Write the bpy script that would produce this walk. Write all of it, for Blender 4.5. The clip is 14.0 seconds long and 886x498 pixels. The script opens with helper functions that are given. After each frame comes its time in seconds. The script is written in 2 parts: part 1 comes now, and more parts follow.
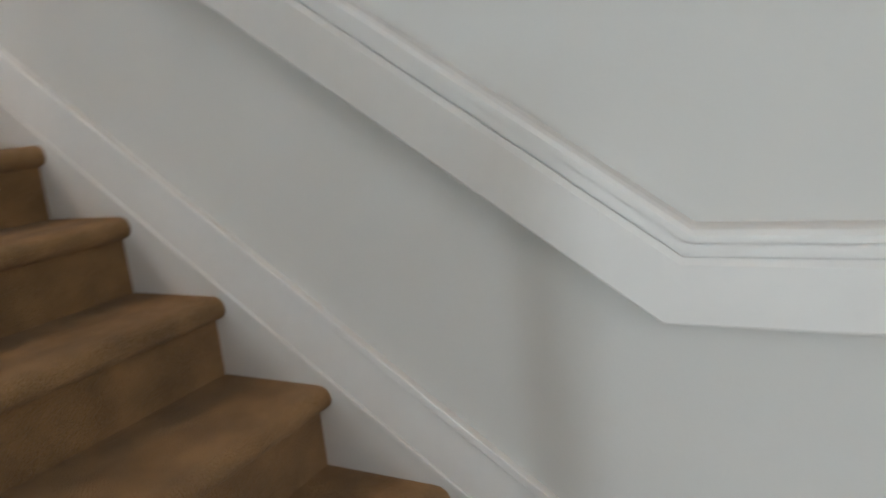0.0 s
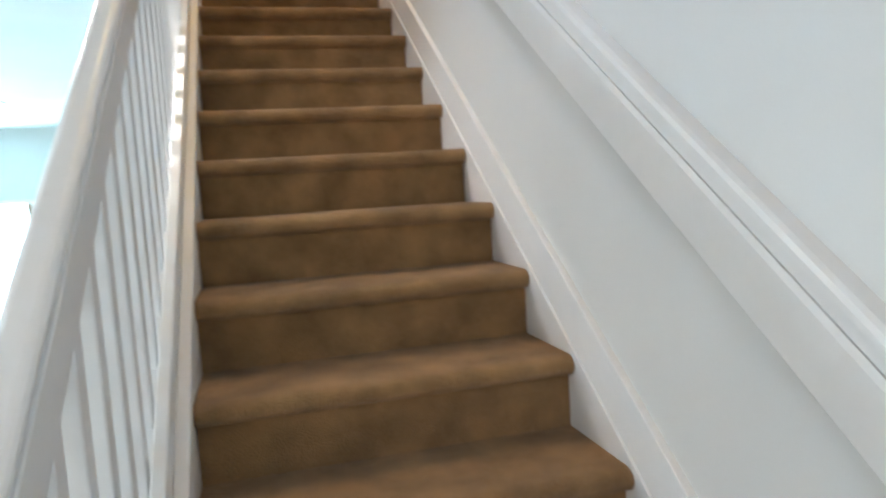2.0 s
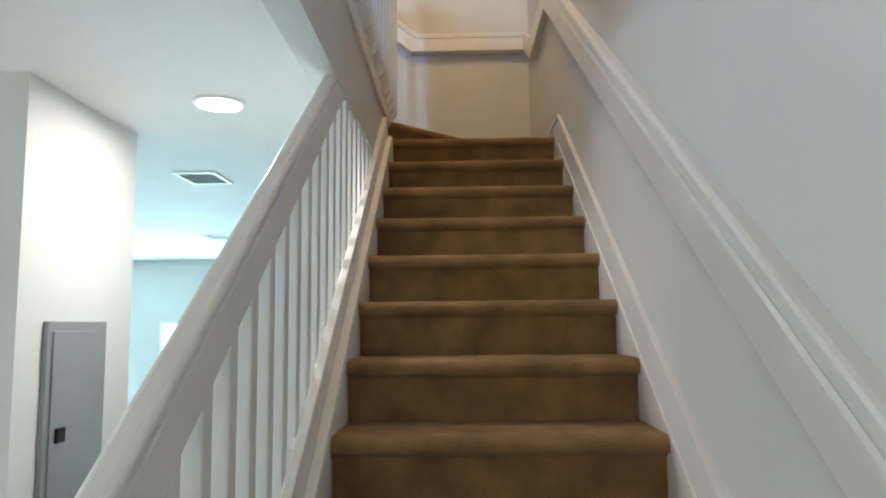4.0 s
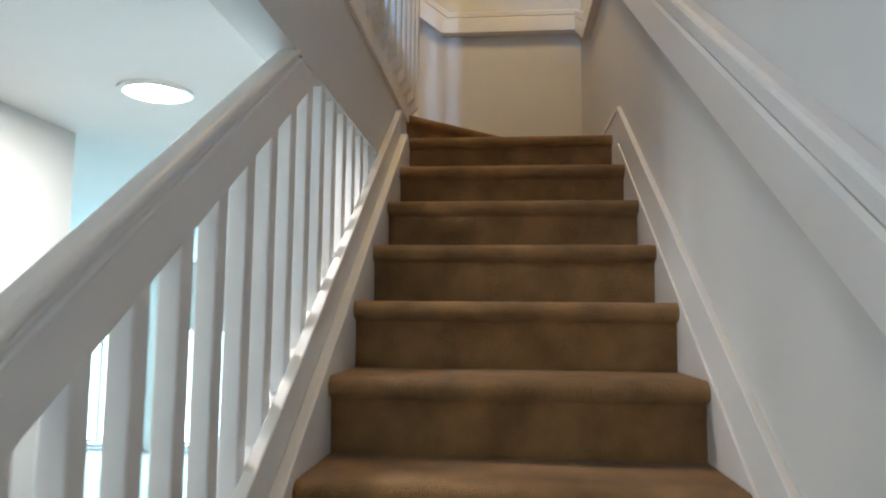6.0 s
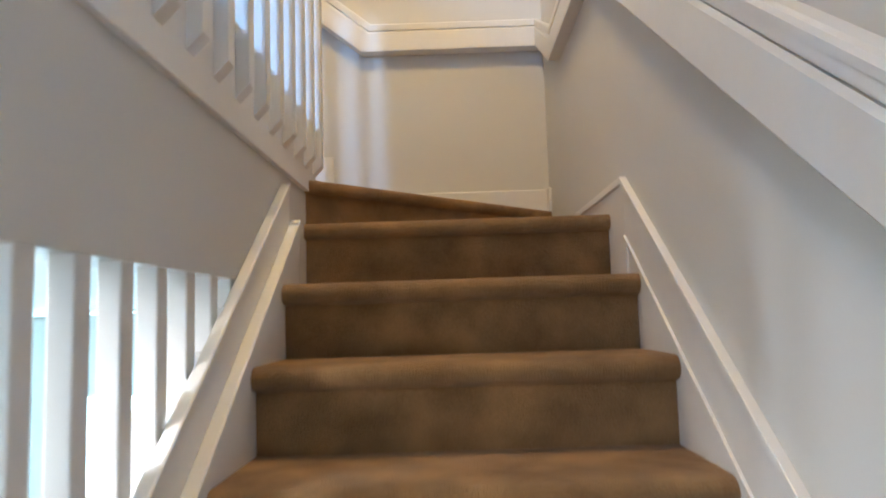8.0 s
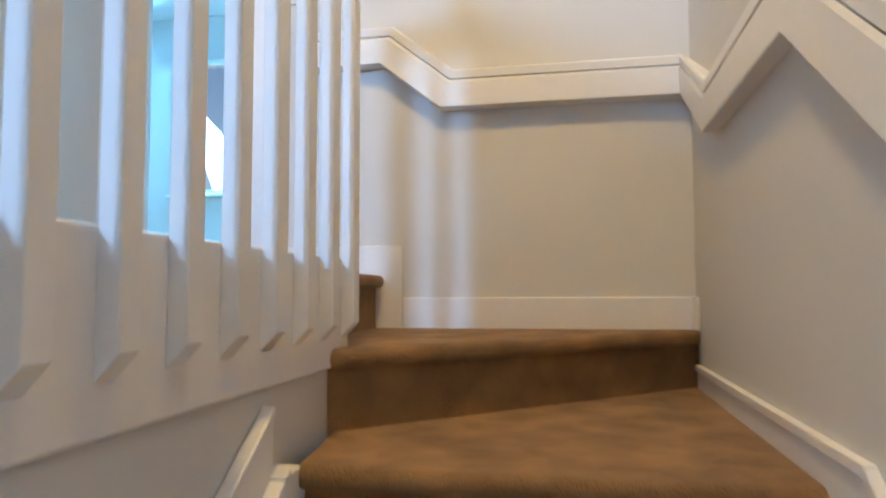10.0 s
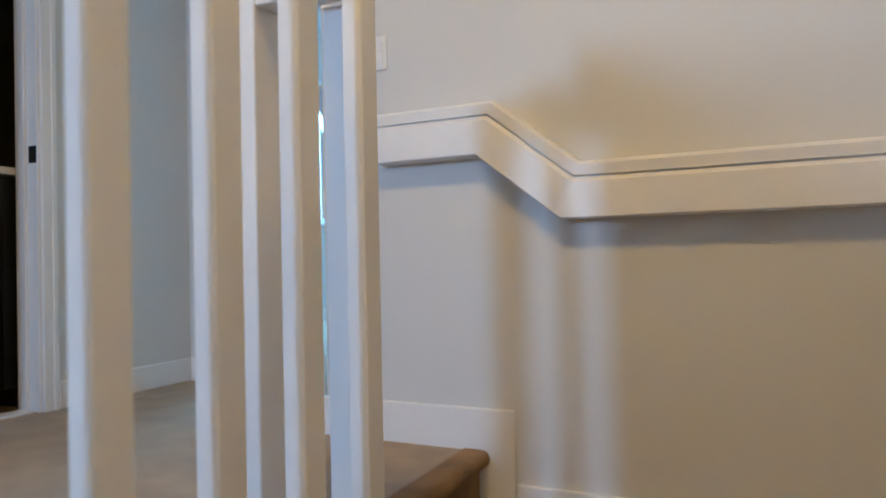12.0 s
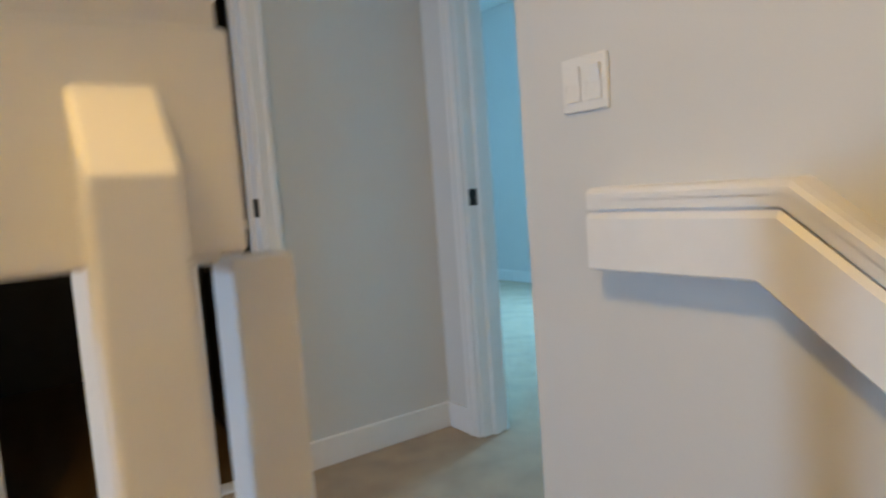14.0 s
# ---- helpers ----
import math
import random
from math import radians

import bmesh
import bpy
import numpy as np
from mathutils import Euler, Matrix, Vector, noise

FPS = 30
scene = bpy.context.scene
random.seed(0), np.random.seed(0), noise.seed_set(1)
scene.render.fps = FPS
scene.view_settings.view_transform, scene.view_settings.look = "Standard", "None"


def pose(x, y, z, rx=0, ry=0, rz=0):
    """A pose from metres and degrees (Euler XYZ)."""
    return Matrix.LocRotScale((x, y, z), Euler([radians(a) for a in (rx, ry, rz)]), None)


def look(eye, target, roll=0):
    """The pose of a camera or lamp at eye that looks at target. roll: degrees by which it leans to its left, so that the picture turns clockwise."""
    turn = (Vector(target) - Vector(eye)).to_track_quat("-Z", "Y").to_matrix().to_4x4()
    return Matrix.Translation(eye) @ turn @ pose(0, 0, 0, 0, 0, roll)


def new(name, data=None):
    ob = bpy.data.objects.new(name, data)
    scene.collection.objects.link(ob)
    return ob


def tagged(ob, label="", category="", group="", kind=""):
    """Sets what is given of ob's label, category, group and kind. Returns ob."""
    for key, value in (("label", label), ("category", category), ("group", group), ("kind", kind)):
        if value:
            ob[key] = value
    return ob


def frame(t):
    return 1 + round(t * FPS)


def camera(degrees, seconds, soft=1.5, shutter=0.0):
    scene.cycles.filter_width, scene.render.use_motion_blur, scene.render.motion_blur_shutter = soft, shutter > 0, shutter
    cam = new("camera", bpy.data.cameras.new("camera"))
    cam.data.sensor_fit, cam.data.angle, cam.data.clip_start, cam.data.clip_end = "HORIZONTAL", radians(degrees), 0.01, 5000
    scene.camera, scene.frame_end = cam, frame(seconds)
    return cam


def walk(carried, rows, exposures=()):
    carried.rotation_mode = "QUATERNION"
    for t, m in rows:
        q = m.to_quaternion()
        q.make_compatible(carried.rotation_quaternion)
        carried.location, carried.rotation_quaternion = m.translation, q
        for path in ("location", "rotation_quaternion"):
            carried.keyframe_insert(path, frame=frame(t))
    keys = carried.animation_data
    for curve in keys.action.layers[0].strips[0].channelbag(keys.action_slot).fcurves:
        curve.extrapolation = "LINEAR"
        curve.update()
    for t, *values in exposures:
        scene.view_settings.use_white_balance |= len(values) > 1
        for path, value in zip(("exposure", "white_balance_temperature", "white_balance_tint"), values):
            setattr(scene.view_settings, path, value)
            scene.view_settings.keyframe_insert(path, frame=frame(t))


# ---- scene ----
cam = camera(65.9, 14.0, soft=1.9, shutter=0.5)
PATH = [
    (0, (-0.149, -3.508, 1.094), (1.558, -2.557, 0.670), -6.5),
    (0.5, (0.136, -3.662, 1.204), (1.370, -2.200, 0.623), -7.5),
    (1, (0.184, -3.658, 1.243), (1.140, -1.955, 0.811), -7.6),
    (1.5, (0.149, -3.589, 1.307), (0.912, -1.767, 0.995), -4.4),
    (2, (0.167, -3.602, 1.351), (0.692, -1.682, 1.161), -3.5),
    (2.5, (0.287, -3.629, 1.385), (0.556, -1.648, 1.323), -1.9),
    (3, (0.304, -3.674, 1.378), (0.488, -1.685, 1.486), -1.2),
    (3.5, (0.320, -3.704, 1.383), (0.389, -1.717, 1.600), -1.0),
    (6, (0.429, -2.939, 1.613), (0.250, -0.957, 1.811), 0.5),
    (6.5, (0.431, -2.662, 1.741), (0.329, -0.673, 1.928), -0.0),
    (7, (0.434, -2.367, 1.873), (0.323, -0.373, 1.992), 0.0),
    (7.5, (0.425, -2.159, 2.011), (0.289, -0.173, 2.206), -2.7),
    (8, (0.432, -1.956, 2.127), (0.409, 0.034, 2.321), -1.8),
    (8.5, (0.476, -1.755, 2.293), (0.317, 0.235, 2.419), -0.5),
    (9, (0.476, -1.552, 2.419), (0.319, 0.434, 2.590), -0.3),
    (11.5, (0.564, -0.664, 3.185), (-0.242, 1.166, 3.229), -0.8),
    (12, (0.495, -0.459, 3.288), (-0.364, 1.346, 3.318), -1.2),
    (12.5, (0.514, -0.258, 3.366), (-0.659, 1.362, 3.355), -3.5),
    (13, (0.460, -0.101, 3.512), (-0.896, 1.366, 3.415), -3.6),
    (13.5, (0.371, 0.064, 3.597), (-1.022, 1.494, 3.484), -4.6),
    (14, (0.326, 0.287, 3.719), (-1.297, 1.441, 3.534), -4.2),
]
walk(cam, [(t, look(eye, target, roll)) for t, eye, target, roll in PATH],
     [(0, -0.4, 6850, 12), (0.6, -0.2, 7150, 13), (1.0, 0.0, 7050, 13), (1.5, 0.4, 6850, 12), (2.3, 0.2, 6300, 9), (3.2, -0.2, 6700, 9), (6.0, -0.31, 6500, 9), (7.0, 0.0, 6450, 10), (9, 0.36, 6050, 9), (11.3, -0.2, 6300, 10), (12.5, -0.42, 6250, 10), (13.5, -0.42, 6400, 10), (14, -0.42, 7050, 9)])

# ---- plan: stair along +y, lower floor at 0 ----
RISE, GOING, TOP = 0.187, 0.2612, 2.405
LAND, HALL = TOP + RISE, TOP + 2 * RISE
XR, YE, WC = 0.905, 1.232, -0.7          # right wall, end wall, corner of the upper hall
CEIL1, CEIL2 = 2.24, 5.3
FY, BWX, BWZ = 4.5, (-3.15, -2.0), (HALL + 0.85, HALL + 2.1)   # bedroom window wall
SLOPE = RISE / GOING

# ---- light ----
world = bpy.data.worlds.new("world")
scene.world = world
world.use_nodes = True
wn = world.node_tree.nodes
sky = wn.new("ShaderNodeTexSky")
sky.sky_type, sky.sun_disc = "NISHITA", False
sky.sun_elevation, sky.sun_rotation = radians(40), radians(200)
world.node_tree.links.new(sky.outputs[0], wn["Background"].inputs[0])
wn["Background"].inputs[1].default_value = 0.12


def lamp(name, kind, m, power, colour, size=0.2, size_y=0.0, spread=180):
    data = bpy.data.lights.new(name, kind)
    data.energy, data.color = power, colour
    if kind == "AREA":
        data.size = size
        data.spread = radians(spread)
        if size_y:
            data.shape, data.size_y = "RECTANGLE", size_y
    elif kind == "SUN":
        data.angle = size
    else:
        data.shadow_soft_size = size
    ob = new(name, data)
    ob.matrix_world = m
    return ob


WHITE = (1.0, 0.97, 0.94)
lamp("sun", "SUN", look((0, 0, 10), (0.5, -0.8, 0)), 2.5, (1.0, 0.95, 0.88), radians(0.5))
# daylight in the openings
lamp("window_light_living", "AREA", look((-4.32, 5.14, 0.8), (-4.0, 0, 0.8)), 125, (0.45, 0.82, 1.0), 1.1, 1.4)
lamp("window_light_living", "AREA", look((-2.9, 5.14, 0.8), (-2.6, 0, 0.8)), 170, (0.45, 0.82, 1.0), 1.2, 1.4)
lamp("window_light_side", "AREA", look((-6.14, -3.0, 1.25), (0, -2.2, 1.1)), 142, (0.76, 0.9, 1.0), 0.9, 1.4)
# warm fill added behind the start to lift the lower steps; source unseen
lamp("window_light_entry", "AREA", look((-0.68, -5.13, 1.7), (0.2, -2.0, 1.0)), 10.5, (1.0, 0.93, 0.86), 1.25, 1.1)
lamp("window_light_hall", "AREA", look((-1.1, -5.12, HALL + 1.6), (-0.3, 1.2, 3.4)), 56, (0.34, 0.6, 1.0), 0.5, 0.7, 110)
lamp("window_light_bedroom", "AREA", look((-2.57, FY - 0.06, HALL + 1.5), (-3.6, 2.4, 3.3)), 170, (0.2, 0.58, 1.0), 1.1, 1.2)
# lamps of the house
lamp("downlight_lamp", "AREA", look((-0.55, -1.145, CEIL1 - 0.025), (-0.55, -1.145, 0)), 16, WHITE, 0.14)
lamp("hall_lamp", "AREA", look((0.14, -0.35, CEIL2 - 0.1), (0.14, -0.35, 3)), 36, (1.0, 0.65, 0.22), 0.3)

# ---- materials ----


def material(name, base, rough=0.6, metal=0.0, vary=0.06, scale=3.0, grain=60.0, bump=0.15, depth=0.002, tint=None, sheen=0.0):
    m = bpy.data.materials.new(name)
    m.use_nodes = True
    n, l = m.node_tree.nodes, m.node_tree.links
    b = n["Principled BSDF"]
    b.inputs["Roughness"].default_value, b.inputs["Metallic"].default_value = rough, metal
    if sheen:
        b.inputs["Sheen Weight"].default_value = sheen
    co = n.new("ShaderNodeNewGeometry")
    big, fine = n.new("ShaderNodeTexNoise"), n.new("ShaderNodeTexNoise")
    big.inputs["Scale"].default_value, fine.inputs["Scale"].default_value = scale, grain
    big.inputs["Detail"].default_value, fine.inputs["Detail"].default_value = 4, 3
    add = n.new("ShaderNodeMath")
    add.operation = "MULTIPLY_ADD"
    ramp = n.new("ShaderNodeValToRGB")
    other = tint or base
    ramp.color_ramp.elements[0].position, ramp.color_ramp.elements[1].position = 0.3, 0.7
    ramp.color_ramp.elements[0].color = (*[c * (1 - vary) for c in other], 1)
    ramp.color_ramp.elements[1].color = (*[min(1, c * (1 + vary)) for c in base], 1)
    add.inputs[1].default_value, add.inputs[2].default_value = 0.35, -0.17
    s = n.new("ShaderNodeMath")
    for t in (big, fine):
        l.new(co.outputs["Position"], t.inputs["Vector"])
    l.new(fine.outputs[0], add.inputs[0])
    l.new(add.outputs[0], s.inputs[0])
    l.new(big.outputs[0], s.inputs[1])
    l.new(s.outputs[0], ramp.inputs[0])
    l.new(ramp.outputs[0], b.inputs["Base Color"])
    if bump:
        p = n.new("ShaderNodeBump")
        p.inputs["Strength"].default_value, p.inputs["Distance"].default_value = bump, depth
        l.new(fine.outputs[0], p.inputs["Height"])
        l.new(p.outputs[0], b.inputs["Normal"])
    return m


def glow(name, colour, strength):
    m = bpy.data.materials.new(name)
    m.use_nodes = True
    b = m.node_tree.nodes["Principled BSDF"]
    b.inputs["Base Color"].default_value = (*colour, 1)
    b.inputs["Emission Color"].default_value, b.inputs["Emission Strength"].default_value = (*colour, 1), strength
    return m


WALL = material("wall_paint", (0.66, 0.652, 0.635), 0.7, vary=0.025, scale=1.6, grain=220, bump=0.12, depth=0.0012)
TRIM = material("white_gloss_trim", (0.8, 0.79, 0.78), 0.38, vary=0.02, scale=5, grain=40, bump=0.05)
CEIL = material("ceiling_paint", (0.82, 0.82, 0.81), 0.85, vary=0.02, scale=2, grain=180, bump=0.15)
CARPET = material("tan_carpet", (0.38, 0.212, 0.082), 0.97, vary=0.17, scale=9, grain=260, bump=1.0, depth=0.011, tint=(0.27, 0.145, 0.053), sheen=0.15)
HALLCARPET = material("hall_carpet", (0.42, 0.3, 0.19), 0.95, vary=0.16, scale=8, grain=380, bump=0.9, depth=0.006, sheen=0.25)
TILE = material("pale_floor", (0.62, 0.58, 0.53), 0.35, vary=0.08, scale=2, grain=30)
METAL = material("grey_painted_steel", (0.27, 0.28, 0.29), 0.45, metal=0.2, vary=0.05, scale=4, grain=90)
BLACK = material("black_metal", (0.015, 0.014, 0.013), 0.35, metal=0.6, vary=0.1)
# near-black that stands in for the bathroom being unlit
DARK = material("unlit_wall_tone", (0.035, 0.03, 0.018), 0.5, vary=0.15, scale=3)
PORCELAIN = material("porcelain", (0.6, 0.58, 0.52), 0.15, vary=0.02)
VENTBACK = material("vent_backing", (0.3, 0.31, 0.32), 0.7, vary=0.05)
PLASTIC = material("switch_plastic", (0.8, 0.79, 0.77), 0.35, vary=0.01)
BULB = glow("lit_diffuser", (1.0, 0.98, 0.95), 20)
GLASS = bpy.data.materials.new("window_glass")
GLASS.use_nodes = True
gb = GLASS.node_tree.nodes["Principled BSDF"]
gb.inputs["Transmission Weight"].default_value, gb.inputs["Roughness"].default_value = 1.0, 0.02
gb.inputs["IOR"].default_value = 1.1
DAYSKY = glow("bright_outdoors", (0.9, 0.97, 1.0), 4.0)


# ---- mesh helpers ----


def part(name, bm, mat, parent=None, label=""):
    data = bpy.data.meshes.new(name)
    bm.normal_update()
    bm.to_mesh(data)
    bm.free()
    data.materials.append(mat)
    ob = new(name, data)
    if parent:
        ob.parent = parent
    return tagged(ob, label=label)


def thing(name, label, category, group="", kind="", at=(0, 0, 0)):
    ob = new(name)
    ob.location = at
    ob.empty_display_size = 0.05
    return tagged(ob, label, category, group, kind)


def box(bm, x0, x1, y0, y1, z0, z1, bevel=0.0, segments=2):
    made = bmesh.ops.create_cube(bm, size=1.0)["verts"]
    for v in made:
        v.co = Vector((x0 + (v.co.x + 0.5) * (x1 - x0), y0 + (v.co.y + 0.5) * (y1 - y0), z0 + (v.co.z + 0.5) * (z1 - z0)))
    if bevel:
        edges = list({e for v in made for e in v.link_edges})
        bmesh.ops.bevel(bm, geom=edges, offset=bevel, segments=segments, affect="EDGES", profile=0.5)
    return bm


def boxes(*rows, bevel=0.0):
    bm = bmesh.new()
    for r in rows:
        box(bm, *r, bevel=bevel)
    return bm


def prism(points, axis, a, b, bevel=0.0, segments=2):
    """A closed outline in the plane across axis, drawn out from a to b."""
    def place(p, c):
        return {"x": (c, p[0], p[1]), "y": (p[0], c, p[1]), "z": (p[0], p[1], c)}[axis]
    bm = bmesh.new()
    one = [bm.verts.new(place(p, a)) for p in points]
    two = [bm.verts.new(place(p, b)) for p in points]
    bm.faces.new(one), bm.faces.new(two[::-1])
    for i in range(len(points)):
        j = (i + 1) % len(points)
        bm.faces.new((one[i], two[i], two[j], one[j]))
    bmesh.ops.recalc_face_normals(bm, faces=bm.faces)
    if bevel:
        bmesh.ops.bevel(bm, geom=list(bm.edges), offset=bevel, segments=segments, affect="EDGES", profile=0.5)
    return bm


def sweep(path, profile, bm=None):
    """Profile points (out, up) carried along a path of (point, outward unit vector) with plumb mitres."""
    bm = bm or bmesh.new()
    rings = []
    for p, o, *s in path:
        lean = Vector(s[0]) if s else Vector((0, 0, 0))
        up = s[1] if len(s) > 1 else 1.0
        rings.append([bm.verts.new(Vector(p) + Vector(o) * a + (Vector((0, 0, 1)) + lean) * (b * up)) for a, b in profile])
    n = len(profile)
    for r, s in zip(rings, rings[1:]):
        for i in range(n):
            j = (i + 1) % n
            bm.faces.new((r[i], r[j], s[j], s[i]))
    bm.faces.new(rings[0]), bm.faces.new(rings[-1][::-1])
    bmesh.ops.recalc_face_normals(bm, faces=bm.faces)
    return bm


def turned(profile, steps=24, bm=None, centre=(0, 0, 0)):
    """A round thing from (radius, height) pairs."""
    bm = bm or bmesh.new()
    c = Vector(centre)
    rings = [[bm.verts.new(c + Vector((r * math.cos(a), r * math.sin(a), h))) for a in [2 * math.pi * k / steps for k in range(steps)]] for r, h in profile]
    for r, s in zip(rings, rings[1:]):
        for i in range(steps):
            bm.faces.new((r[i], r[(i + 1) % steps], s[(i + 1) % steps], s[i]))
    bm.faces.new(rings[0][::-1]), bm.faces.new(rings[-1])
    bmesh.ops.recalc_face_normals(bm, faces=bm.faces)
    return bm


def nose(y):
    return TOP + SLOPE * y


def wall(name, bm, label="off-white painted plaster wall", mat=None):
    return tagged(part(name, bm, mat or WALL), label, "wall", kind="structure")


wall("wall_stair", boxes((XR, XR + 0.12, -5.3, YE + 0.12, 0, CEIL2)))
wall("wall_landing", boxes((WC, XR, YE, YE + 0.12, 0, CEIL2)))
wall("wall_entry", boxes((-1.35, -0.0, -5.3, -5.18, 2.3, CEIL1), (-4, -1.35, -5.3, -5.18, 0, CEIL1), (0.0, XR, -5.3, -5.18, 0, CEIL2), (-1.35, 0, -5.3, -5.18, 0, 0.4)))
wall("wall_lower_hall", boxes((-1.9, -1.06, -1.5, -0.73, 0, CEIL1)))
wall("wall_living_side", boxes((-6.2, -6.08, -5.18, -3.5, 0, CEIL1), (-6.2, -6.08, -2.5, 5.0, 0, CEIL1), (-6.2, -6.08, -3.5, -2.5, 0, 0.5), (-6.2, -6.08, -3.5, -2.5, 2.0, CEIL1)))
WX = ((-5.0, -3.85), (-3.42, -2.16))
wall("wall_living_far", boxes((-6.2, WX[0][0], 5, 5.12, 0, CEIL1), (WX[0][1], WX[1][0], 5, 5.12, 0, CEIL1), (WX[1][1], XR + 0.12, 5, 5.12, 0, CEIL1),
                              (WX[0][0], WX[0][1], 5, 5.12, 1.46, CEIL1), (WX[1][0], WX[1][1], 5, 5.12, 1.46, CEIL1)), "pale painted far wall with two tall windows")
wall("wall_living_back", boxes((-6.08, -1.3, -5.3, -5.18, 0, CEIL1)))
wall("wall_under_stair", boxes((-0.14, -0.05, -0.37, YE, 0, CEIL1 - 0.05)))
# floor edge of the upper hall, seen from the stair
wall("wall_hall_edge", boxes((-0.145, -0.047, -5.18, 0.38, CEIL1 - 0.018, HALL - 0.02), (-0.145, -0.047, -0.38, 0.38, 1.85, CEIL1 - 0.014)), "off-white plaster edge of the upper floor")
tagged(part("floor_lower", boxes((-6.2, XR, -5.3, 5.1, -0.15, 0)), TILE), "pale smooth lower floor", "floor", kind="structure")
tagged(part("ceiling_lower", boxes((-6.2, -0.146, -5.3, 5.1, CEIL1, CEIL1 + 0.1)), CEIL), "white painted flat ceiling", "ceiling", kind="structure")
tagged(part("floor_hall", boxes((-6.1, -0.1, -5.18, 0.36, HALL - 0.3, HALL), (-6.1, -0.24, 0.36, YE, HALL - 0.3, HALL), (-6.1, WC, YE, FY, HALL - 0.3, HALL)), HALLCARPET), "beige short-pile carpet on the upper hall floor", "floor", kind="structure")
tagged(part("ceiling_hall", boxes((-6.2, XR + 0.12, -5.3, FY + 0.12, CEIL2, CEIL2 + 0.1)), CEIL), "white painted hall ceiling", "ceiling", kind="structure")
# hall walls
wall("wall_hall_end", boxes((WC, WC + 0.12, YE + 0.12, FY, HALL, CEIL2)))
DH = HALL + 2.05
BX, BY0, BY1 = -1.82, 0.31, 1.11             # bathroom doorway
DY, DX0, DX1 = 1.79, -1.63, -0.76             # bedroom doorway
BB = BX - 0.12
wall("wall_bathroom", boxes((BB, BX, BY1, DY + 0.12, HALL, CEIL2), (BB, BX, BY0, BY1, DH, CEIL2), (BB, BX, -5.3, BY0, HALL, CEIL2)))
wall("wall_bedroom", boxes((BX, DX0, DY, DY + 0.12, HALL, CEIL2), (DX0, DX1, DY, DY + 0.12, DH, CEIL2), (DX1, WC, DY, DY + 0.12, HALL, CEIL2), (-6.1, BB, DY, DY + 0.12, HALL, CEIL2)))
wall("wall_bedroom_window", boxes((-6.1, BWX[0], FY, FY + 0.12, HALL, CEIL2), (BWX[1], WC + 0.12, FY, FY + 0.12, HALL, CEIL2), (BWX[0], BWX[1], FY, FY + 0.12, HALL, BWZ[0]), (BWX[0], BWX[1], FY, FY + 0.12, BWZ[1], CEIL2)), "pale painted bedroom wall with a window")
wall("wall_bedroom_far", boxes((-6.22, -6.1, DY, FY + 0.12, HALL, CEIL2)), "pale painted bedroom wall")
wall("wall_hall_back", boxes((BB, XR, -5.3, -5.18, HALL, HALL + 1.0), (BB, XR, -5.3, -5.18, HALL + 2.15, CEIL2), (BB, -1.6, -5.3, -5.18, HALL + 1.0, HALL + 2.15), (-0.6, XR, -5.3, -5.18, HALL + 1.0, HALL + 2.15)))
wall("wall_bathroom_inner", boxes((-4.0, -3.9, -0.3, DY, HALL, CEIL2), (-3.9, BB, -0.42, -0.3, HALL, CEIL2)), "dim bathroom wall")

# ---- stair ----
stair = thing("stair", "straight flight of stairs covered in tan carpet", "stairs")


def carpet_step(k):
    """One tread with its rounded nosing and riser."""
    y, z = -GOING * k, TOP - RISE * k
    out = [(y + GOING + 0.05, z), (y + 0.025, z)]
    for a in range(0, 181, 20):
        out.append((y + 0.025 - 0.03 * math.sin(radians(a)), z - 0.026 + 0.026 * math.cos(radians(a))))
    out += [(y + 0.032, z - 0.056), (y + 0.034, z - RISE - 0.004), (y + GOING + 0.05, z - RISE - 0.004)]
    return prism(out, "x", 0.009, 0.898)


tread = part("step", carpet_step(0), CARPET, stair)
tread.location = (0, -GOING, -RISE)
for k in range(2, 13):
    ob = new("step", tread.data)
    ob.parent = stair
    ob.location = (0, -GOING * k, -RISE * k)
CORNER, FAR = Vector((-0.046, 0.25)), Vector((XR - 0.003, 1.165))


def slab(name, edge, rest, low, high, mat=CARPET, back=0.03):
    """A tread: carpeted nosing slab whose front edge is the line edge, with a riser set back under it."""
    a, b = Vector(edge[0]), Vector(edge[1])
    side = Vector((-(b - a).y, (b - a).x)).normalized()
    bm = prism([a, b, *rest], "z", high - 0.046, high)
    front = [e for e in bm.edges if all(abs((v.co.xy - a).dot(side)) < 1e-4 for v in e.verts) and abs(e.verts[0].co.z - e.verts[1].co.z) < 1e-6]
    bmesh.ops.bevel(bm, geom=front, offset=0.021, segments=5, affect="EDGES", profile=0.5)
    part(name, bm, mat, stair)
    shift = side * back
    part("riser", prism([a + shift, b + shift + (b - a).normalized() * (0.03 if abs(shift.x) > 0.005 and abs(shift.y) > 0.005 else 0.0), *rest], "z", low, high - 0.03), mat, stair)


slab("landing_tread", ((0.009, -0.002), (0.898, -0.002)), [(0.9, FAR.y + 0.1), (-0.047, CORNER.y + 0.15)], TOP - RISE - 0.004, TOP)
slab("winder_tread", (CORNER, FAR), [(XR, YE + 0.01), (-0.3, YE + 0.01), (-0.3, 0.42), (-0.05, 0.4)], TOP - 0.01, LAND)
slab("hall_tread", ((-0.18, 0.44), (-0.18, YE + 0.01)), [(-0.25, YE + 0.01), (-0.25, 0.44)], LAND - 0.01, HALL + 0.004)

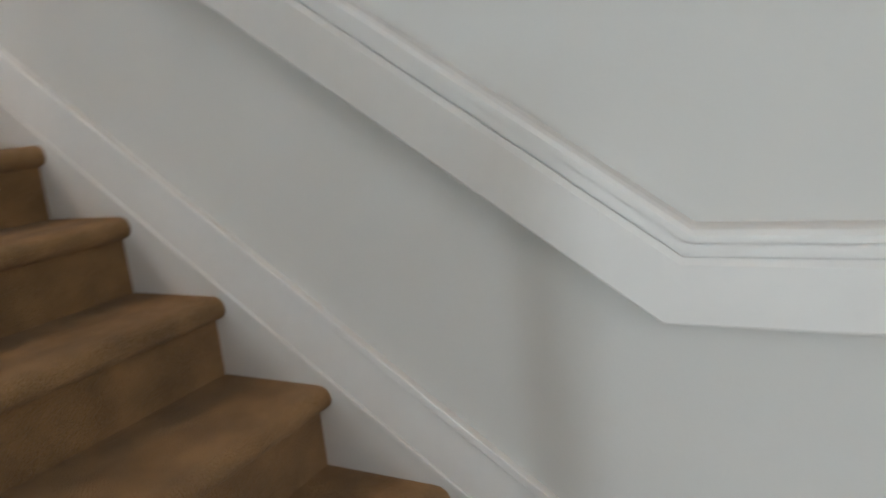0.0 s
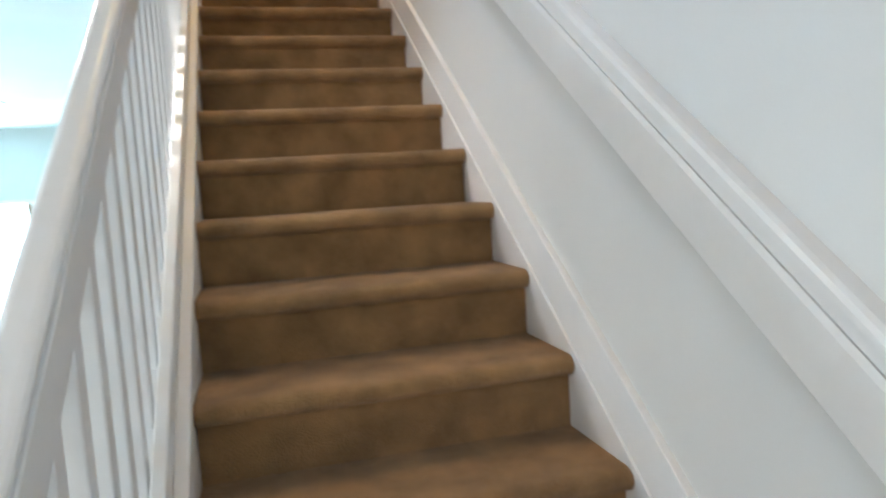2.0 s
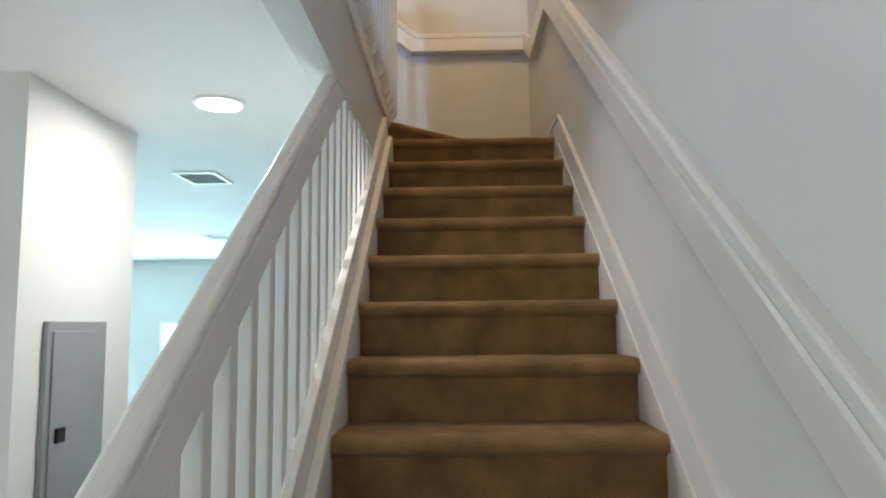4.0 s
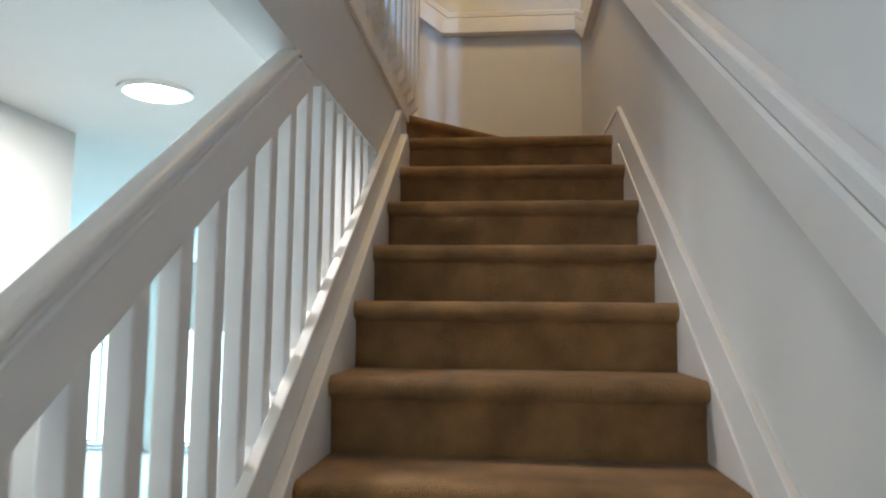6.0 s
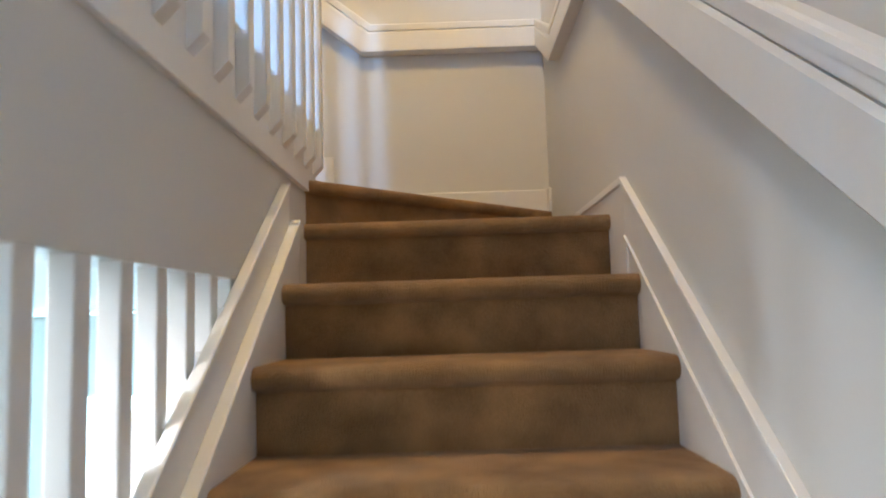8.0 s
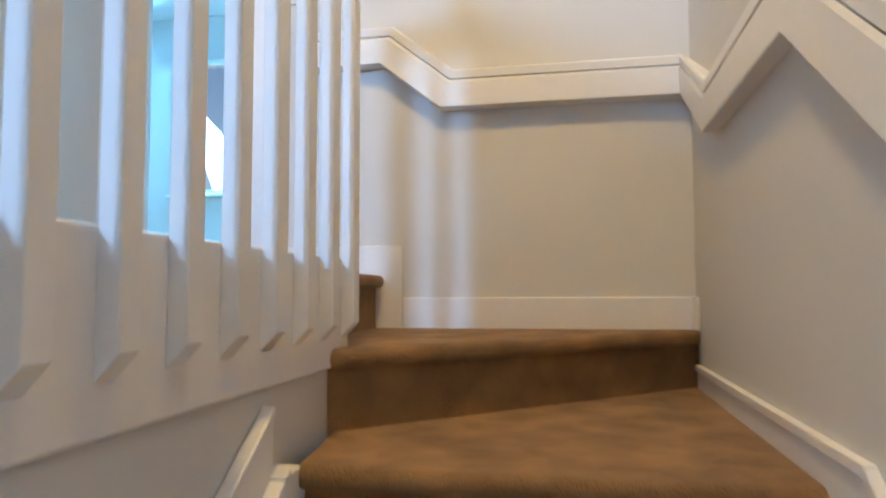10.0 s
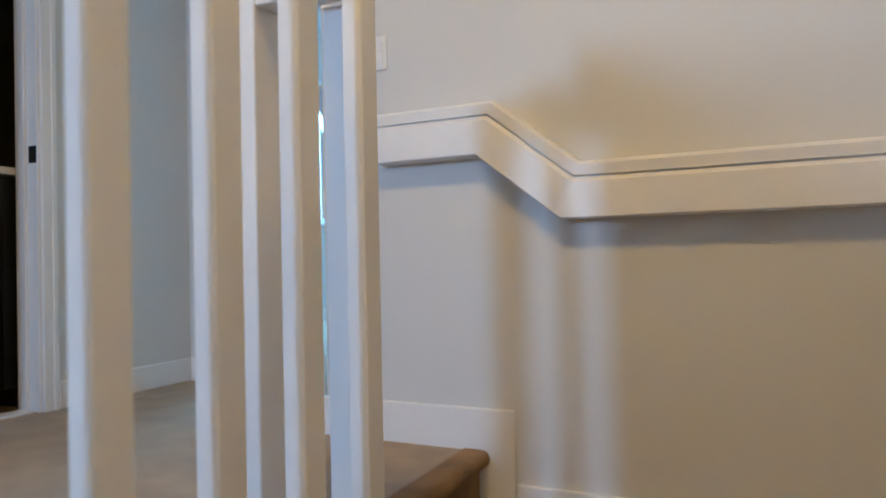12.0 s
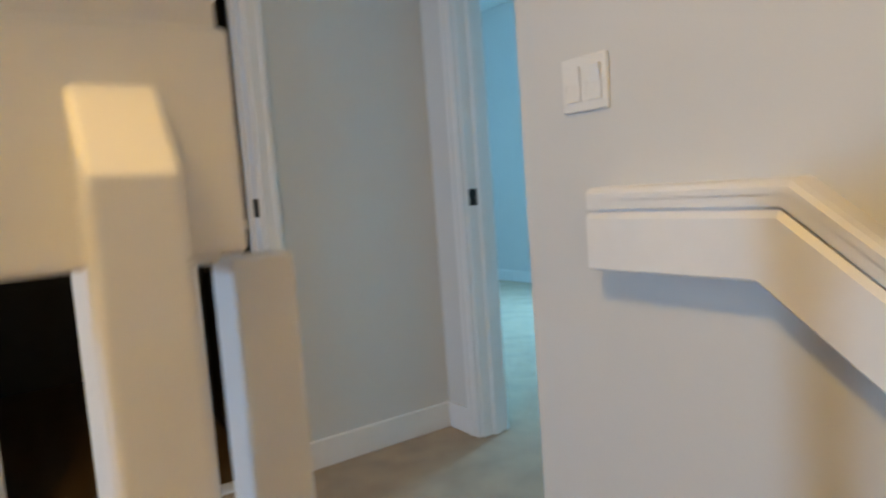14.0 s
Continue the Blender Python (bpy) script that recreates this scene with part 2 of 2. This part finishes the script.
# ---- skirts and baseboards ----
def skirt(name, xa, sign, y0, y1, label):
    """Raking skirt: lower board with a lip, recessed upper band, bead on top."""
    ob = tagged(new(name), label, "skirting", kind="structure")
    for low, high, thick, nm in ((-0.3, 0.016, 0.008, "lower_board"), (0.016, 0.03, 0.017, "lip"), (0.03, 0.162, 0.012, "upper_board"), (0.162, 0.184, 0.019, "top_bead")):
        out = [(y0, nose(y0) + low), (y1, nose(y1) + low), (y1, nose(y1) + high), (y0, nose(y0) + high)]
        part(nm, prism(out, "x", xa, xa + sign * thick, 0.002), TRIM, ob)
    return ob


skirt("skirt_stair", XR, -1, -3.3, -0.155, "white raking stair skirting with moulded lip")
tagged(part("baseboard_tread", boxes((XR - 0.012, XR, -0.155, 1.18, TOP - 0.34, TOP + 0.056), (XR - 0.019, XR, -0.155, 1.18, TOP + 0.056, TOP + 0.076), bevel=0.002), TRIM), "white painted baseboard", "baseboard", kind="structure")
tagged(part("baseboard_landing", boxes((-0.108, XR, YE - 0.015, YE, LAND - 0.1, LAND + 0.11), (WC - 0.015, -0.11, YE - 0.015, YE, HALL - 0.2, HALL + 0.112), (XR - 0.015, XR, 1.165, YE, LAND, LAND + 0.11), bevel=0.004), TRIM), "white painted baseboard with eased top edge", "baseboard", kind="structure")
tagged(part("baseboard_lower", boxes((XR - 0.015, XR, -5.18, -3.3, 0, 0.1)), TRIM), "white painted baseboard", "baseboard", kind="structure")

# ---- wall handrail ----
FACE = [(-0.002, 0.0), (0.06, 0.0), (0.063, 0.003), (0.063, 0.088), (0.057, 0.098), (-0.002, 0.098)]
GROOVE = [(-0.002, 0.097), (0.05, 0.097), (0.05, 0.1025), (0.0605, 0.1035), (0.0605, 0.119), (-0.002, 0.119)]
CAP = [(-0.002, 0.118), (0.0605, 0.118), (0.0605, 0.13), (0.055, 0.137), (0.042, 0.14), (-0.002, 0.14)]
RB0, RB1, RB2, RB3 = 0.727, 3.165, 3.381, 3.556
Y0 = -3.31
YT = 0.055
R, E, C45 = (-0.72, 0, 0), (0, -1, 0), (-0.72, -1, 0)
DOWN, SIDE = (0, -0.3, 0), (0.35, 0, 0)     # how the joints lean where level and raking lengths meet
RAIL = [((XR, -5.0, RB0), R), ((XR, Y0, RB0), R, DOWN, 1.06), ((XR, YT, RB1), R, DOWN, 1.08), ((XR, 0.8, RB1), R, (0, -0.25, 0)), ((XR, YE, RB2), C45),
        ((0.038, YE, RB2), E, SIDE), ((-0.183, YE, RB3), E, SIDE), ((-0.485, YE, RB3), E)]
rail = thing("wall_handrail", "white painted wall handrail board with grooved cap", "handrail")
part("board", sweep(RAIL, FACE), TRIM, rail)
part("groove", sweep(RAIL, GROOVE), TRIM, rail)
part("cap", sweep(RAIL, CAP), TRIM, rail)

# ---- lower balustrade ----
low = thing("stair_balustrade", "white painted stair balustrade with square balusters", "balustrade")


def raked(name, x0, x1, lo, hi, y0, y1, bevel=0.004):
    out = [(y0, nose(y0) + lo), (y1, nose(y1) + lo), (y1, nose(y1) + hi), (y0, nose(y0) + hi)]
    return part(name, prism(out, "x", x0, x1, bevel), TRIM, low)


raked("inner_string", -0.022, 0.008, -0.35, 0.03, -3.2, -0.03)
part("string_end", boxes((-0.046, 0.0085, -0.06, 0.028, TOP - 0.25, TOP - 0.006)), TRIM, low)
raked("string", -0.045, -0.022, -0.4, 0.122, -3.2, -0.04)
raked("string_bead", -0.046, -0.018, 0.122, 0.143, -3.2, -0.04)
raked("outer_string", -0.15, -0.045, -0.4, 0.085, -3.2, -0.4)
for nm, x0, x1, lo, hi, bevel in (("handrail_board", -0.091, -0.052, 0.712, 0.812, 0.004), ("handrail_bead", -0.094, -0.047, 0.81, 0.823, 0.005), ("handrail_cove", -0.089, -0.054, 0.82, 0.836, 0.0), ("handrail_cap", -0.092, -0.045, 0.833, 0.864, 0.013)):
    cut = [(CEIL1 - 0.002 - TOP - h) / SLOPE for h in (lo, hi)]
    part(nm, prism([(-3.06, nose(-3.06) + lo), (cut[0], CEIL1 - 0.002), (cut[1], CEIL1 - 0.002), (-3.06, nose(-3.06) + hi)], "x", x0, x1, bevel, 4), TRIM, low)
for i in range(24):
    y = -0.44 - 0.1246 * i
    if y < -3.0:
        break
    z0, z1 = nose(y) + 0.06, min(nose(y) + 0.74, CEIL1 - 0.002)
    part("baluster", boxes((-0.09, -0.0535, y - 0.021, y + 0.021, z0, z1), bevel=0.003), TRIM, low)
newel = part("newel", boxes((-0.12, -0.03, -3.13, -3.04, 0, 1.1), bevel=0.006), TRIM, low)

# ---- upper guard ----
guard = thing("hall_balustrade", "white painted landing guard with square balusters", "balustrade")
part("fascia", boxes((-0.075, -0.031, -5.1, 0.386, 2.55, HALL + 0.018), bevel=0.003), TRIM, guard)
part("rail_board", boxes((-0.075, -0.031, -5.1, 0.415, HALL + 0.912, HALL + 1.03), bevel=0.004), TRIM, guard)
part("rail_cap", boxes((-0.08, -0.024, -5.1, 0.42, HALL + 1.044, HALL + 1.1), bevel=0.014), TRIM, guard)
part("rail_core", boxes((-0.07, -0.037, -5.1, 0.41, HALL + 1.025, HALL + 1.05)), TRIM, guard)


def guard_baluster(y):
    """Square baluster fixed to the faces of rail and fascia, both ends cut on the slant."""
    x0, x1, h = -0.0315, 0.0, 0.02
    zt, zb = HALL + 1.0, 2.615
    out = [(x0, zb), (x1, zb + 0.034), (x1, zt - 0.045), (x0, zt)]
    return prism(out, "y", y - h, y + h, 0.002)


first = part("baluster", guard_baluster(0.355), TRIM, guard)
for i in range(1, 38):
    ob = new("baluster", first.data)
    ob.parent = guard
    ob.location.y = -0.139 * i
part("newel", boxes((-0.285, -0.207, 0.358, 0.436, HALL, HALL + 1.0), bevel=0.004), TRIM, guard)
part("end_post", boxes((-0.124, -0.082, 0.42, 0.461, HALL, HALL + 0.905), bevel=0.003), TRIM, guard)
part("end_block", boxes((-0.2065, -0.0755, 0.362, 0.412, HALL + 0.904, HALL + 1.028), bevel=0.002), TRIM, guard)

# ---- lower hall things ----
panel = thing("electrical_panel", "grey painted steel electrical panel on the wall", "electrical panel")
part("panel_body", boxes((-1.059, -1.038, -1.36, -0.97, 0.5, 1.415), bevel=0.004), METAL, panel)
part("panel_door", boxes((-1.038, -1.03, -1.335, -0.995, 0.54, 1.38), bevel=0.003), METAL, panel)
part("latch", boxes((-1.03, -1.018, -1.31, -1.26, 1.0, 1.05), bevel=0.003), BLACK, panel)
down = thing("downlight", "round recessed ceiling downlight, lit white", "ceiling light")
part("trim_ring", turned([(0.1, 0), (0.1, -0.006), (0.085, -0.009), (0.085, 0)], 32, None, (-0.55, -1.145, CEIL1)), TRIM, down)
part("diffuser", turned([(0.084, -0.004), (0.084, -0.0075)], 32, None, (-0.55, -1.145, CEIL1)), BULB, down)


def window(name, x0, x1, y, z0, z1, label):
    """A window in a wall across y: four frame bars, a mullion, sill and panes."""
    w = thing(name, label, "window", kind="structure")
    f = 0.04
    for r in ((x0, x0 + f, z0, z1), (x1 - f, x1, z0, z1), (x0 + f, x1 - f, z1 - f, z1), (x0 + f, x1 - f, z0, z0 + f)):
        part("window_frame", boxes((r[0], r[1], y - 0.02, y + 0.1, r[2], r[3]), bevel=0.004), TRIM, w)
    xm = (x0 + x1) / 2
    part("mullion", boxes((xm - 0.02, xm + 0.02, y + 0.01, y + 0.07, z0 + f, z1 - f), bevel=0.003), TRIM, w)
    part("window_sill", boxes((x0 - 0.03, x1 + 0.03, y - 0.06, y - 0.001, z0 - 0.03, z0), bevel=0.005), TRIM, w)
    for a, b in ((x0 + f, xm - 0.02), (xm + 0.02, x1 - f)):
        p = part("pane", boxes((a, b, y + 0.037, y + 0.042, z0 + f, z1 - f)), GLASS, w)
        p.visible_shadow = False
    return w


for i, (x0, x1) in enumerate(WX):
    window("window_%d" % (i + 1), x0, x1, 5.0, 0.04, 1.46, "tall white framed window, bright with daylight")
w4 = thing("window_4", "white framed side window of the lower room", "window", kind="structure")
for r in ((-3.5, -3.46, 0.5, 2.0), (-2.54, -2.5, 0.5, 2.0), (-3.46, -2.54, 0.5, 0.54), (-3.46, -2.54, 1.96, 2.0)):
    part("window_frame", boxes((-6.13, -6.06, *r), bevel=0.004), TRIM, w4)
window("window_3", BWX[0], BWX[1], FY, BWZ[0], BWZ[1], "white framed bedroom window, bright with daylight")
tagged(part("backdrop", boxes((-12, 4, 60, 60.1, -10, 30)), DAYSKY), "bright hazy daylight outdoors", "backdrop", kind="structure")
tagged(part("ground", boxes((-40, 40, 5.2, 60, -0.4, -0.2)), TILE), "pale sunlit paving outdoors", "ground", kind="structure")


def vent(x, y, sx, sy, label):
    """Ceiling register: frame bars, dark backing and slats."""
    v = thing("ceiling_vent", label, "ceiling vent", "ceiling vents")
    z = CEIL1
    part("backing", boxes((x - sx, x + sx, y - sy, y + sy, z - 0.002, z - 0.0005)), VENTBACK, v)
    for r in ((x - sx - 0.02, x - sx, y - sy - 0.02, y + sy + 0.02), (x + sx, x + sx + 0.02, y - sy - 0.02, y + sy + 0.02), (x - sx, x + sx, y - sy - 0.02, y - sy), (x - sx, x + sx, y + sy, y + sy + 0.02)):
        part("frame", boxes((*r, z - 0.012, z - 0.0005), bevel=0.002), TRIM, v)
    n = 6
    for k in range(n):
        yy = y - sy + (k + 0.5) * 2 * sy / n
        out = [(yy - 0.011, z - 0.012), (yy - 0.008, z - 0.0125), (yy + 0.011, z - 0.003), (yy + 0.008, z - 0.0025)]
        part("slat", prism(out, "x", x - sx, x + sx), TRIM, v)
    return v


vent(-1.09, 0.15, 0.1, 0.13, "white ceiling air vent with slats")
vent(-1.88, 2.75, 0.13, 0.13, "white ceiling air vent with dark slots")

# ---- light switch on the landing wall ----
switch = thing("light_switch", "white double rocker light switch plate on the wall", "light switch")
part("plate", boxes((-0.578, -0.472, YE - 0.007, YE - 0.0005, 3.832, 3.93), bevel=0.003), PLASTIC, switch)
for x in (-0.549, -0.501):
    out = [(YE - 0.007, 3.85), (YE - 0.0105, 3.85), (YE - 0.008, 3.881), (YE - 0.0125, 3.912), (YE - 0.007, 3.912)]
    part("rocker", prism(out, "x", x - 0.017, x + 0.017, 0.001), PLASTIC, switch)


# ---- doorways of the upper hall ----
def casing(name, label, rows):
    ob = tagged(new(name), label, "door frame", kind="structure")
    for nm, r in rows:
        part(nm, boxes(r, bevel=0.003), TRIM, ob)
    return ob


b1 = casing("door_1", "white painted doorway casing of the dark bathroom", (
    ("casing_side", (BX, BX + 0.014, BY1 - 0.004, BY1 + 0.056, HALL, DH + 0.06)), ("casing_bead", (BX + 0.014, BX + 0.02, BY1 + 0.03, BY1 + 0.05, HALL, DH + 0.06)),
    ("casing_side", (BX, BX + 0.014, BY0 - 0.056, BY0 + 0.004, HALL, DH + 0.06)),
    ("casing_head", (BX, BX + 0.014, BY0 + 0.004, BY1 - 0.004, DH, DH + 0.06)),
    ("jamb", (BB - 0.004, BX - 0.001, BY1 - 0.012, BY1 + 0.001, HALL, DH)), ("jamb", (BB - 0.004, BX - 0.001, BY0 - 0.001, BY0 + 0.012, HALL, DH)),
    ("door_stop", (BB + 0.03, BB + 0.065, BY1 - 0.024, BY1 - 0.012, HALL, DH)), ("threshold", (BB + 0.02, BX - 0.02, BY0 + 0.012, BY1 - 0.024, HALL, HALL + 0.008))))
b2 = casing("door_2", "white painted doorway casing of the bedroom", (
    ("casing_side", (DX0 - 0.058, DX0 + 0.004, DY - 0.014, DY, HALL, DH + 0.06)), ("casing_bead", (DX0 - 0.05, DX0 - 0.03, DY - 0.02, DY - 0.014, HALL, DH + 0.06)),
    ("casing_head", (DX0 + 0.004, DX1, DY - 0.014, DY, DH, DH + 0.06)),
    ("jamb", (DX0 - 0.001, DX0 + 0.012, DY + 0.001, DY + 0.124, HALL, DH)), ("jamb", (DX1 - 0.012, DX1 + 0.001, DY + 0.001, DY + 0.124, HALL, DH)),
    ("door_stop", (DX0 + 0.012, DX0 + 0.024, DY + 0.05, DY + 0.085, HALL, DH))))
part("strike_plate", boxes((BB + 0.075, BB + 0.115, BY1 - 0.0145, BY1 - 0.0115, HALL + 0.88, HALL + 0.94)), BLACK, b1, "black strike plate")
part("strike_plate", boxes((DX0 + 0.0115, DX0 + 0.0145, DY + 0.01, DY + 0.045, HALL + 0.86, HALL + 0.92)), BLACK, b2, "dark strike plate")
tagged(part("baseboard_hall", boxes((BX, BX + 0.014, BY1 + 0.057, DY, HALL, HALL + 0.1), (BX + 0.014, DX0 - 0.059, DY - 0.014, DY, HALL, HALL + 0.1),
                                    (-6.1, -6.086, DY + 0.12, FY, HALL, HALL + 0.1), (-6.086, WC, FY - 0.014, FY, HALL, HALL + 0.1), (WC - 0.015, WC - 0.001, YE - 0.015, DY, HALL, HALL + 0.1), bevel=0.004), TRIM), "white painted baseboard", "baseboard", kind="structure")

# ---- bathroom ----
tagged(part("bathroom_floor", boxes((-3.9, BB + 0.02, -0.3, DY, HALL - 0.002, HALL + 0.004)), material("brown_bath_floor", (0.11, 0.065, 0.03), 0.45, vary=0.15)), "brown bathroom floor", "floor", kind="structure")
vanity = thing("vanity", "dark bathroom vanity with a pale countertop edge", "vanity")
part("cabinet", boxes((-2.62, BB - 0.02, 1.06, DY - 0.01, HALL + 0.08, HALL + 0.84), bevel=0.004), BLACK, vanity)
part("toe_kick", boxes((-2.58, BB - 0.03, 1.12, DY - 0.02, HALL + 0.004, HALL + 0.08)), BLACK, vanity)
for x in (-2.6, -2.37):
    d = part("cabinet_door", boxes((x, x + 0.21, 1.045, 1.06, HALL + 0.12, HALL + 0.8), bevel=0.003), BLACK, vanity)
    part("knob", boxes((x + 0.09, x + 0.11, 1.03, 1.045, HALL + 0.68, HALL + 0.7), bevel=0.004), BLACK, d)
part("countertop", boxes((-2.64, BB - 0.01, 1.03, DY - 0.01, HALL + 0.845, HALL + 0.872), bevel=0.004), PORCELAIN, vanity)


def toilet(x, y):
    """Two-piece toilet that faces -y, its tank against the wall behind."""
    t = thing("toilet", "white porcelain toilet with closed lid in the dark bathroom", "toilet", at=(x, y, HALL + 0.004))
    bm = bmesh.new()
    rings = []
    for z, a, b, off in ((0, 0.11, 0.24, 0.05), (0.04, 0.1, 0.22, 0.05), (0.2, 0.105, 0.2, 0.03), (0.3, 0.15, 0.24, -0.02), (0.37, 0.185, 0.265, -0.03), (0.395, 0.185, 0.265, -0.03)):
        rings.append([bm.verts.new((a * math.cos(k * math.pi / 12), off + b * math.sin(k * math.pi / 12), z)) for k in range(24)])
    for r, q in zip(rings, rings[1:]):
        for k in range(24):
            bm.faces.new((r[k], r[(k + 1) % 24], q[(k + 1) % 24], q[k]))
    bm.faces.new(rings[0][::-1]), bm.faces.new(rings[-1])
    part("bowl", bm, PORCELAIN, t)
    bm = bmesh.new()
    rings = [[bm.verts.new((0.19 * s * math.cos(k * math.pi / 12), -0.03 + 0.27 * s * math.sin(k * math.pi / 12), z)) for k in range(24)] for z, s in ((0.397, 1), (0.418, 1.01), (0.43, 0.95))]
    for r, q in zip(rings, rings[1:]):
        for k in range(24):
            bm.faces.new((r[k], r[(k + 1) % 24], q[(k + 1) % 24], q[k]))
    bm.faces.new(rings[0][::-1]), bm.faces.new(rings[-1])
    part("lid", bm, PORCELAIN, t)
    part("tank", boxes((-0.22, 0.22, 0.24, 0.42, 0.37, 0.74), bevel=0.02), PORCELAIN, t)
    part("tank_lid", boxes((-0.23, 0.23, 0.23, 0.43, 0.742, 0.775), bevel=0.01), PORCELAIN, t)
    part("flush_lever", boxes((-0.19, -0.12, 0.225, 0.24, 0.66, 0.68), bevel=0.004), METAL, t)
    return t


toilet(-3.05, 1.33)
# thin sheets added over the bathroom walls; their colour carries the shade
tagged(part("wall_bathroom_shade", boxes((-3.9, -3.894, -0.3, DY, HALL + 0.005, CEIL2), (-3.894, BB, DY - 0.006, DY - 0.001, HALL + 0.005, CEIL2), (-3.894, BB, -0.3, -0.294, HALL + 0.005, CEIL2)), DARK), "bathroom wall sheets with the unlit room's darkness in their colour", "wall", kind="structure")
